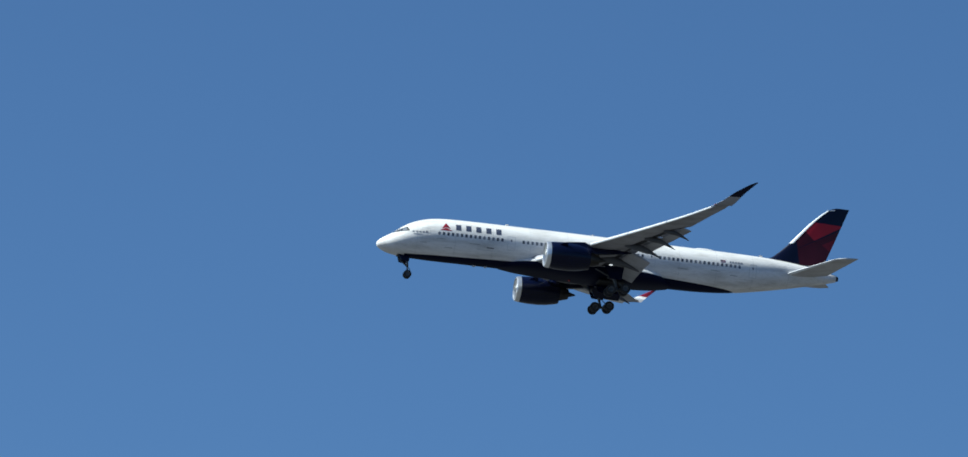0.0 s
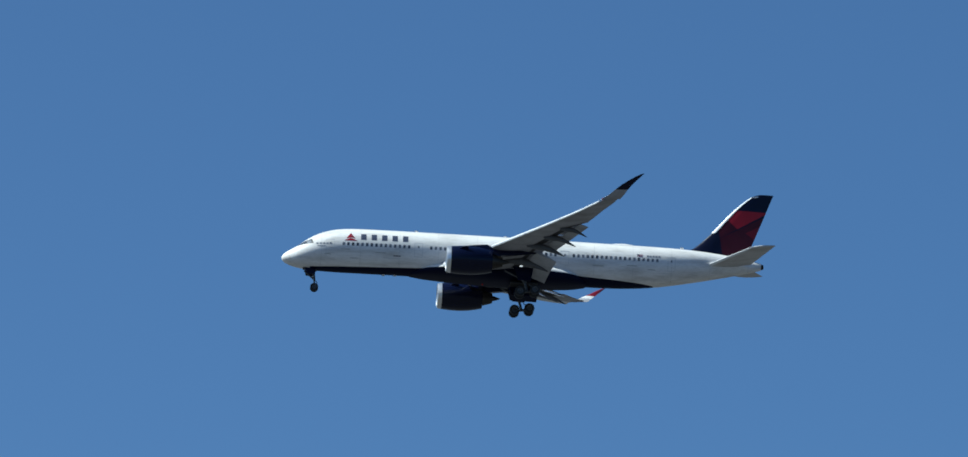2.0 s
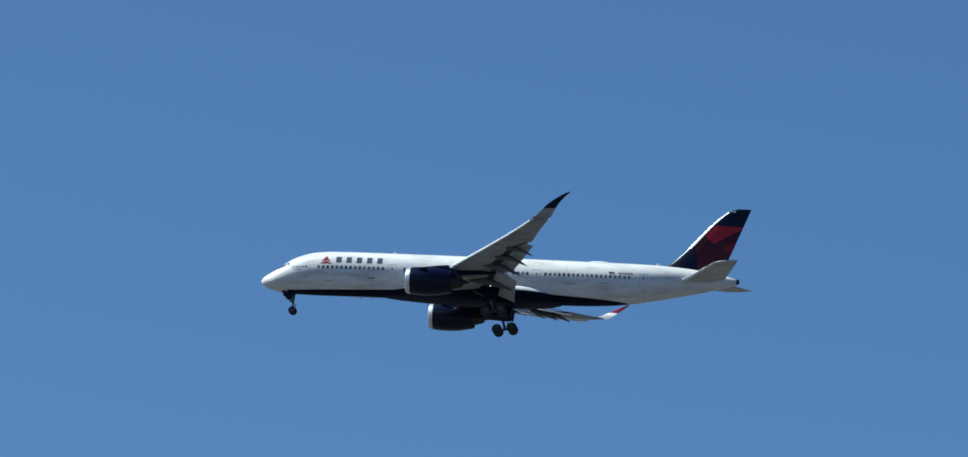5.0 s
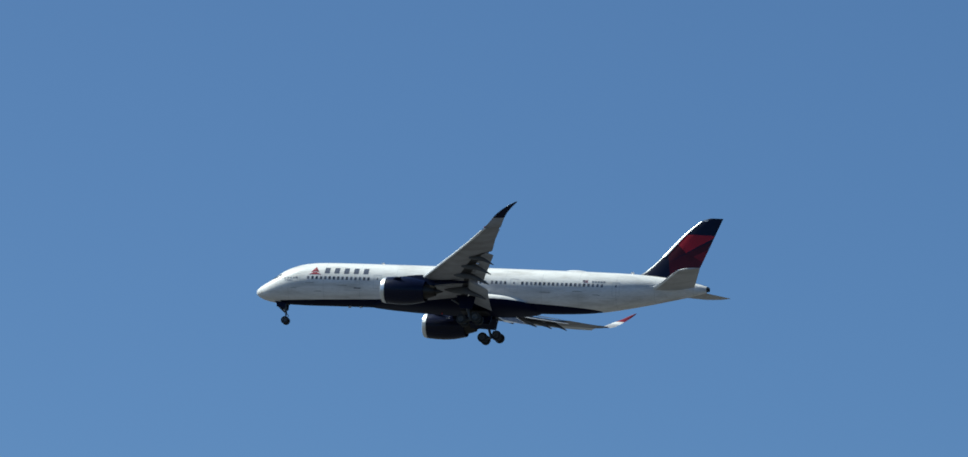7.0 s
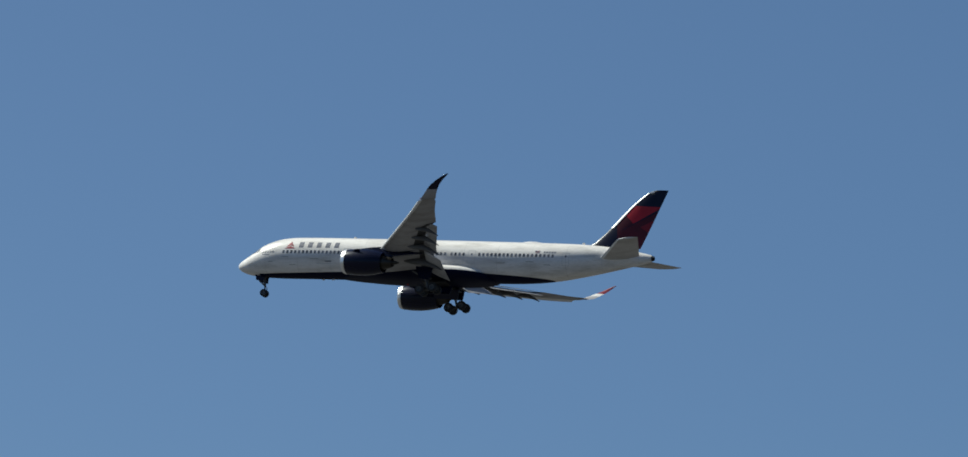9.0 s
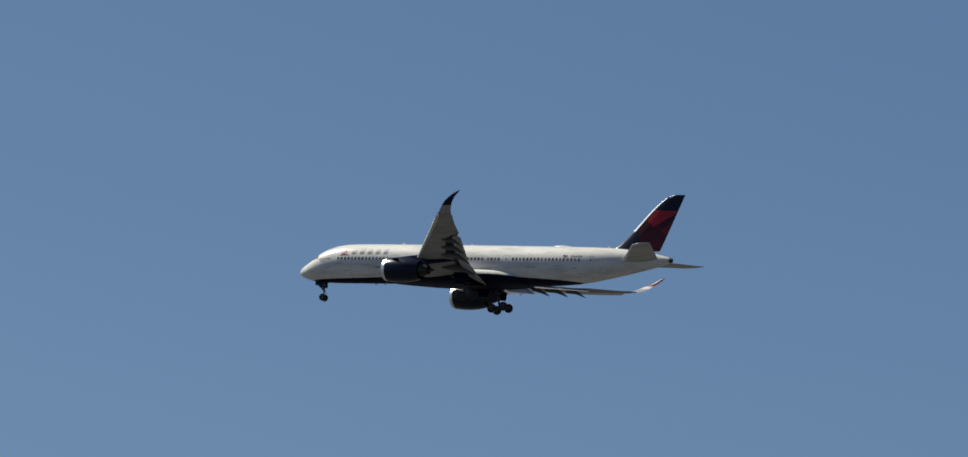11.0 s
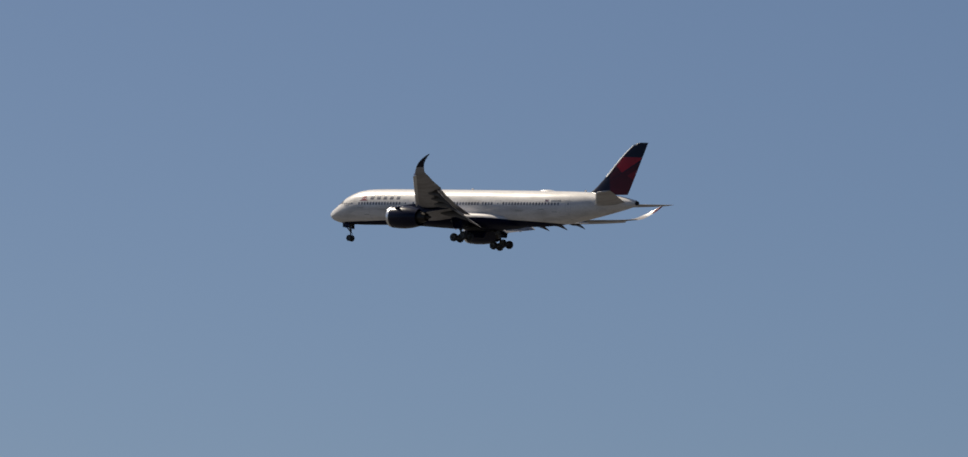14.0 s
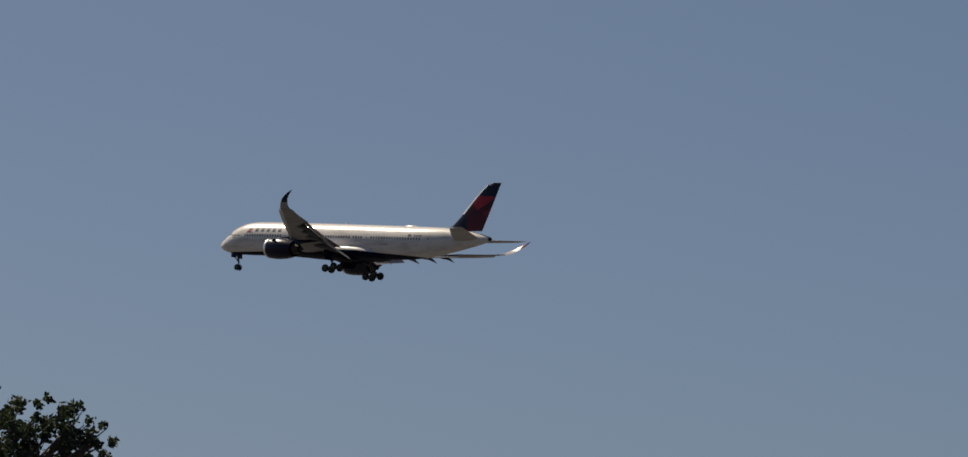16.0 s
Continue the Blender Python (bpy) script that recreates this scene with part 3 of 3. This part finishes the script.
# engines
def build_engine(side):
    y, z, x = side * 10.5, -2.62, 21.9
    shell = [(x + 0.55, 1.50), (x + 0.32, 1.56), (x + 0.30, 1.72), (x + 0.9, 1.84), (x + 1.9, 1.92), (x + 3.2, 1.93), (x + 4.4, 1.84), (x + 5.4, 1.66), (x + 6.2, 1.48), (x + 6.15, 1.40), (x + 5.0, 1.35)]
    engine = part("engine", turned(shell, (y, z), 48), M_NAVY, airliner, "turbofan with glossy dark blue cowling")
    lip = [(x + 1.2, 1.46), (x + 0.5, 1.50), (x + 0.15, 1.53), (x, 1.60), (x + 0.06, 1.70), (x + 0.33, 1.775), (x + 0.62, 1.82)]
    part("intake_lip", turned(lip, (y, z), 48), M_LIP, engine, "polished metal intake lip")
    part("intake_duct", turned([(x + 0.9, 1.47), (x + 2.2, 1.50), (x + 2.3, 0.05)], (y, z), 40), M_DARK, engine)
    bm = bmesh.new()
    for k in range(22):
        a = 2 * math.pi * k / 22
        quad = []
        for r, w, dx in ((0.35, 0.10, 0.0), (0.9, 0.13, 0.10), (1.45, 0.16, 0.28)):
            quad.append([bm.verts.new((x + 1.55 + dx * s + 0.12 * s - MID, y + r * math.cos(a + s * w / r * 0.9), z + r * math.sin(a + s * w / r * 0.9))) for s in (-1, 1)])
        for i in range(2):
            bm.faces.new((quad[i][0], quad[i][1], quad[i + 1][1], quad[i + 1][0]))
    part("fan", bm, M_TITAN, engine, "dark titanium fan blades")
    part("spinner", turned([(x + 0.95, 0.01), (x + 1.15, 0.16), (x + 1.45, 0.32), (x + 1.75, 0.40)], (y, z), 24), M_DARK, engine)
    part("core_nozzle", turned([(x + 5.0, 1.25), (x + 6.2, 1.08), (x + 7.2, 0.80), (x + 7.6, 0.66), (x + 7.55, 0.60), (x + 6.6, 0.62)], (y, z), 32), M_TITAN, engine, "heat-stained metal exhaust nozzle")
    part("exhaust_plug", turned([(x + 6.6, 0.50), (x + 7.6, 0.40), (x + 8.4, 0.16), (x + 8.7, 0.01)], (y, z), 24), M_TITAN, engine)
    rings = []
    for u in np.linspace(0, 1, 12):
        px = x + 1.7 + 10.4 * u
        lead = W_LEAD(10.5)
        top = -0.74 + 0.45 * math.sin(min(1, u * 2.0) * math.pi / 2) if px < lead + 0.6 else W_HIGH(10.4) - 0.2 - 0.05 * (px - lead)
        low = -1.5 - 0.95 * u if u < 0.45 else -1.95 + 1.35 * (u - 0.45)
        low = min(low, top - 0.05)
        w = 0.40 * math.sin(math.pi * min(0.97, max(0.06, u))) ** 0.6
        rings.append([(px, y - w, low), (px, y - w, (low + top) / 2), (px, y - w * 0.5, top), (px, y + w * 0.5, top), (px, y + w, (low + top) / 2), (px, y + w, low)])
    part("pylon", loft(rings), M_NAVY, engine, "dark blue engine pylon")
    for s in (-1, 1):
        part("strake", slab([(x + 1.6, y + s * 1.42, z + 1.22), (x + 2.9, y + s * 1.44, z + 1.26), (x + 2.9, y + s * 1.75, z + 1.55), (x + 2.2, y + s * 1.70, z + 1.50)], 0.05), M_NAVY, engine)
    return engine


engines = [build_engine(s) for s in (-1, 1)]


# tail
def build_tail():
    # fin outline: leading and trailing edge by height
    lead = curve([1.6, 2.6, 3.3, 4.2, 10.6, 11.1, 11.38], [52.6, 54.6, 56.1, 57.15, 63.35, 64.1, 65.0])
    tail_edge = curve([1.6, 2.6, 11.38], [63.0, 63.45, 66.85])
    zs = [1.6, 2.1, 2.6, 3.0, 3.4, 4.2, 5, 6, 7, 8, 9, 10, 10.6, 10.9, 11.1, 11.25, 11.36]

    def ring(z, a, b, thick, skew=0.0):
        x0, x1 = lead(z), tail_edge(z)
        c = x1 - x0
        out = []
        for t, h in foil(12, thick, 0.0):
            t = a + (b - a) * t
            full = 5 * thick * (0.2969 * math.sqrt(max(t, 0)) - 0.126 * t - 0.3516 * t**2 + 0.2843 * t**3 - 0.1036 * t**4)
            out.append((x0 + t * c, math.copysign(full, h) * c if h else 0.0, z))
        return out
    fin = part("tail_fin", loft([ring(z, 0, 0.70, 0.095) for z in zs]), M_FIN, airliner, "dark blue tail fin with a red faceted emblem")
    part("rudder", loft([ring(z, 0.655, 1.0, 0.0935) for z in zs if z > 2.4]), M_FIN, fin)
    # bright leading edge
    rings = []
    for z in np.linspace(5.6, 10.9, 10):
        x0, c = lead(z), tail_edge(z) - lead(z)
        rings.append([(x0 + t * c - 0.035, s * (h * c + 0.02), z) for t, h, s in ((0.085, 0.040, 1), (0.055, 0.036, 1), (0.028, 0.028, 1), (0.008, 0.016, 1), (0, 0, 1), (0.008, 0.016, -1), (0.028, 0.028, -1), (0.055, 0.036, -1), (0.085, 0.040, -1))])
    part("leading_edge", loft(rings), M_EDGE, fin, "bare metal leading edge")
    for side in (-1, 1):
        part("small_writing", slab([(63.9, side * 0.2, 10.85), (64.7, side * 0.2, 10.9), (64.8, side * 0.2, 11.08), (64.05, side * 0.2, 11.03)], 0.05), M_WHITE, fin)
    # tailplanes
    for side in (-1, 1):
        def stab(y, a, b):
            u = (y - 0.6) / 8.3
            x0, x1, z = 57.3 + 6.3 * u, 63.7 + 2.85 * u, 1.10 + 1.02 * u
            if y > 8.5:
                x0 += (y - 8.5) * 2.2
            c, out = x1 - x0, []
            thick = 0.09 if a == 0 else 0.0885
            for t, h in foil(12, thick, 0.0):
                t = a + (b - a) * t
                full = 5 * thick * (0.2969 * math.sqrt(max(t, 0)) - 0.126 * t - 0.3516 * t**2 + 0.2843 * t**3 - 0.1036 * t**4)
                out.append((x0 + t * c, side * y, z - 0.075 * (1 - t) * c + (math.copysign(full, h) if h else 0.0) * c))
            return out
        ys = [0.3, 1.2, 2.5, 4, 5.5, 7, 8.2, 8.6, 8.9]
        plane = part("tailplane", loft([stab(y, 0, 0.75) for y in ys]), M_TAIL, airliner, "light grey tailplane")
        part("elevator", loft([stab(y, 0.70, 1.0) for y in ys[1:]]), M_TAIL, plane)
        rings = []
        for y in np.linspace(1.6, 8.4, 6):
            u = (y - 0.6) / 8.3
            x0, z, c = 57.3 + 6.3 * u, 1.10 + 1.02 * u, 6.4 - 3.45 * u
            rings.append([(x0 - 0.02 + t * c, side * y, z - 0.075 * (1 - t) * c + h * c) for t, h in ((0.07, 0.036), (0.02, 0.02), (-0.003, 0), (0.02, -0.022), (0.07, -0.038))])
        part("leading_edge", loft(rings), M_EDGE, plane)
        root = [[(56.6 + 1.5 * u, side * (0.55 + 0.95 * w), 0.95 + 0.16 * math.sin(a)) for w, a in ((0, 0), (0.6, 1.2), (1, 1.57), (1, -1.57), (0.6, -1.2))] for u in (0, 0.5, 1)]
        part("root_fairing", loft(root), M_WHITE, plane)


build_tail()


# landing gear
def wheel_mesh(radius, width):
    """Tyre and rim about a y axis, at the origin."""
    prof = [(0.0, 0.10), (0.16, 0.10), (0.16, 0.30), (0.42, 0.42), (0.48, 0.56), (0.50, 0.80), (0.42, 0.95), (0.22, 1.0)]
    prof += [(-a, r) for a, r in reversed(prof)]
    n, bm = 28, bmesh.new()
    rows = [[bm.verts.new((radius * r * math.cos(2 * math.pi * k / n), width * a, radius * r * math.sin(2 * math.pi * k / n))) for k in range(n)] for a, r in prof]
    for i in range(len(rows)):
        nxt = rows[(i + 1) % len(rows)]
        for k in range(n):
            f = bm.faces.new((rows[i][k], rows[i][(k + 1) % n], nxt[(k + 1) % n], nxt[k]))
            rs = (prof[i][1] + prof[(i + 1) % len(rows)][1]) / 2
            f.material_index = 0 if rs > 0.5 else 1
    return bm


def build_gear():
    # nose gear
    gx, gz = 4.62, -4.94
    bm = tube((4.45, 0, -2.5), (gx, 0, -3.9), 0.17)
    tube((gx, 0, -3.8), (gx + 0.03, 0, gz), 0.11, bm=bm)
    tube((gx + 0.03, -0.42, gz), (gx + 0.03, 0.42, gz), 0.09, bm=bm)
    nose_gear = part("nose_gear", bm, M_GEAR, airliner, "twin-wheel nose landing gear, lowered")
    part("drag_brace", tube((3.2, 0, -2.7), (gx - 0.05, 0, -3.85), 0.10), M_GEAR, nose_gear)
    bm = tube((gx + 0.16, 0, -3.95), (gx + 0.42, 0, -4.3), 0.05)
    tube((gx + 0.42, 0, -4.3), (gx + 0.12, 0, -4.75), 0.05, bm=bm)
    part("torque_link", bm, M_GEAR, nose_gear)
    bm = bmesh.new()
    for s in (-1, 1):
        tube((gx - 0.3, s * 0.22, -3.45), (gx - 0.14, s * 0.22, -3.45), 0.12, bm=bm)
    part("landing_lamp", bm, M_LIP, nose_gear, "unlit landing lamp")
    first = part("wheel", wheel_mesh(0.55, 0.36), [M_TYRE, M_GEAR], nose_gear, "black tyre on grey rim", Matrix.Translation((gx + 0.03 - MID, -0.36, gz)))
    again(first, nose_gear, Matrix.Translation((gx + 0.03 - MID, 0.36, gz)))
    for s in (-1, 1):
        part("gear_door", slab([(3.2, s * 0.62, -2.30), (4.75, s * 0.62, -2.44), (4.65, s * 0.85, -3.30), (3.45, s * 0.85, -3.12)], 0.06), M_NAVY, nose_gear, "dark blue gear door, open")
    # no recess is cut: a black slab stands for the open bay's darkness
    part("wheel_bay", slab([(3.0, -0.55, -2.36), (4.9, -0.55, -2.52), (4.9, 0.55, -2.52), (3.0, 0.55, -2.36)], 0.12), M_BLACK, nose_gear)
    # main gear
    bogie_wheel = None
    for side in (-1, 1):
        bx, by, bz = 33.3, side * 5.45, -5.30
        bm = tube((32.3, side * 5.2, -1.9), (32.95, side * 5.4, -4.1), 0.26)
        tube((32.9, side * 5.4, -4.0), (bx, by, bz), 0.18, bm=bm)
        gear = part("main_gear", bm, M_GEAR, airliner, "four-wheel main landing gear, lowered")
        part("side_brace", tube((32.4, side * 2.6, -2.9), (32.85, side * 5.3, -3.7), 0.13), M_GEAR, gear)
        part("drag_brace", tube((30.2, side * 4.9, -2.4), (32.8, side * 5.35, -3.7), 0.11), M_GEAR, gear)
        tilt = radians(-9)
        c, s = math.cos(tilt), math.sin(tilt)
        fore, aft = (bx - 1.02 * c, by, bz + 1.02 * s), (bx + 1.02 * c, by, bz - 1.02 * s)
        part("bogie_beam", tube(fore, aft, 0.16), M_GEAR, gear)
        bm = tube((bx + 0.2, by, -4.3), (bx + 0.75, by, -4.7), 0.07)
        tube((bx + 0.75, by, -4.7), (bx + 0.25, by, -5.15), 0.07, bm=bm)
        part("torque_link", bm, M_GEAR, gear)
        for p in (fore, aft):
            part("axle", tube((p[0], by - 1.0, p[2]), (p[0], by + 1.0, p[2]), 0.10), M_GEAR, gear)
            for dy in (-0.86, 0.86):
                m = Matrix.Translation((p[0] - MID, by + dy, p[2]))
                if bogie_wheel:
                    again(bogie_wheel, gear, m, "wheel")
                else:
                    bogie_wheel = part("wheel", wheel_mesh(0.70, 0.56), [M_TYRE, M_GEAR], gear, "black tyre on grey rim", m)
        part("gear_door", slab([(31.2, side * 6.05, -2.0), (34.0, side * 6.05, -2.1), (33.7, side * 6.25, -4.0), (32.0, side * 6.2, -3.9)], 0.07), M_NAVY, gear, "dark blue gear door, open")
        part("belly_door", slab([(31.0, side * 1.1, -3.6), (35.2, side * 1.1, -3.6), (35.0, side * 1.6, -5.0), (31.4, side * 1.6, -4.9)], 0.08), M_NAVY, gear, "dark blue belly door, hanging open")
        # black slab under the belly in place of the dark inside of the bay
        part("wheel_bay", slab([(31.0, side * 1.3, -3.66), (35.0, side * 1.3, -3.66), (34.8, side * 3.2, -3.5), (31.2, side * 3.2, -3.5)], 0.16), M_BLACK, gear)


build_gear()

bm = bmesh.new()
bmesh.ops.create_uvsphere(bm, u_segments=12, v_segments=8, radius=0.11, matrix=Matrix.Translation((27.5 - MID, 0, -3.28)))
part("beacon", bm, M_RED_LIGHT, fuselage, "red anti-collision lamp")


# ---------------------------------------------------------------- tree
def build_tree(x, y, top):
    rng = random.Random(7)
    tree = tagged(new("tree"), "tall broad-leaved tree with dense dark green crown", "tree")
    tree.location = (x, y, 0)
    # trunk
    rings = []
    for k in range(10):
        u = k / 9
        r = 0.42 * (1 - 0.62 * u) + 0.25 * math.exp(-9 * u)
        rings.append([((r * (1 + 0.1 * math.sin(3 * a + k))) * math.cos(a) + 0.25 * math.sin(2.2 * u), r * math.sin(a) + 0.15 * math.sin(3 * u), -0.1 + u * (top - 4.8))
                      for a in (2 * math.pi * j / 14 for j in range(14))])
    part("trunk", loft(rings, shift=False), M_BARK, tree)
    def across(u, d, z):
        """A place in the crown: u along the row of trees, d behind it."""
        return Vector((0.752 * u - 0.659 * d, 0.659 * u + 0.752 * d, z))

    lobes = [(across(1.8, 0.3, top - 1.72), 1.45), (across(3.55, -0.2, top - 1.66), 0.58), (across(2.75, 0.0, top - 1.25), 0.75), (across(1.15, 0.2, top - 1.3), 0.95), (across(-0.35, -0.6, top - 1.35), 1.6), (across(-2.3, 0.5, top - 1.9), 1.7),
             (across(2.5, 0.8, top - 3.3), 1.6), (across(0.3, -1.9, top - 3.5), 1.8), (across(-0.4, 2.0, top - 3.1), 1.7), (across(-2.8, -0.8, top - 4.0), 1.6)]
    for mid, size in lobes:
        start = Vector((0.2, 0.1, min(mid.z - rng.uniform(2.2, 3.2), top - 5.0)))
        bend = start.lerp(mid, 0.6) + Vector((rng.uniform(-.3, .3), rng.uniform(-.3, .3), 0.2))
        bm = tube(start, bend, 0.20, 0.13, 8, None, False)
        tube(bend, mid, 0.13, 0.07, 8, bm, False)
        for q in range(7):
            d = Vector((rng.gauss(0, 1), rng.gauss(0, 1), rng.gauss(0.4, 0.8))).normalized()
            root = bend.lerp(mid, rng.uniform(0.2, 1.0))
            elbow, tip = root + d * size * 0.45, mid + d * size * 0.9
            tube(root, elbow, 0.06, 0.035, 6, bm, False)
            tube(elbow, tip, 0.035, 0.012, 6, bm, False)
        part("limb", bm, M_BARK, tree)
    # crown: tufts of leaves at the twig ends, with gaps between them
    verts, faces = [], []
    for mid, size in lobes:
        count = int(11 * size * size) + 5
        for c in range(count):
            # two in three tufts lie evenly over the lobe's skin, the rest inside it
            h, turn = 1 - 2 * (c + 0.5) / count, 2.39996 * c + rng.uniform(-0.3, 0.3)
            d = Vector((math.sqrt(1 - h * h) * math.cos(turn), math.sqrt(1 - h * h) * math.sin(turn), h))
            deep = rng.uniform(0.25, 0.7) if c % 3 == 2 else rng.uniform(0.82, 1.0)
            lump = 1 + 0.10 * noise.noise(d * 2.0 + mid) + 0.12 * noise.noise(d * 5.0 + mid)
            at = mid + d * (size * lump * deep)
            tuft = rng.uniform(0.11, 0.24)
            for _ in range(int(1100 * tuft * tuft) + 14):
                p = at + Vector([max(-1.15, min(1.15, rng.gauss(0, 0.62))) * tuft for _ in range(3)])
                q = Euler([rng.uniform(0, 6.28) for _ in range(3)]).to_matrix()
                l, w = rng.uniform(0.06, 0.12), rng.uniform(0.035, 0.065)
                i = len(verts)
                for v in ((0, -l, 0), (w, -0.3 * l, 0.25 * w), (w * 0.8, 0.4 * l, 0.2 * w), (0, l, 0), (-w * 0.8, 0.4 * l, 0.2 * w), (-w, -0.3 * l, 0.25 * w)):
                    verts.append(p + q @ Vector(v))
                faces += [(i, i + 1, i + 2, i + 3), (i, i + 3, i + 4, i + 5)]
    me = bpy.data.meshes.new("crown")
    me.from_pydata(verts, [], faces)
    me.materials.append(leaf_material())
    crown = new("crown", me)
    crown.parent = tree
    tagged(crown, "dense sprays of dark green leaves")
    return tree


build_tree(-155.80, 155.45, 19.0)


# ---------------------------------------------------------------- what moves
def motions():
    start, speed, glide = Vector((233.22, 1007.96, 198.79)), 72.0, radians(3.102)
    rows = []
    for t, heading, nose_up, bank in FLIGHT:
        at = start + Vector((-math.cos(glide), 0, -math.sin(glide))) * speed * t
        rows.append((t, Matrix.Translation(at) @ pose(0, 0, 0, 0, 0, heading) @ pose(0, 0, 0, 0, nose_up) @ pose(0, 0, 0, bank)))
    walk(airliner, rows)


motions()
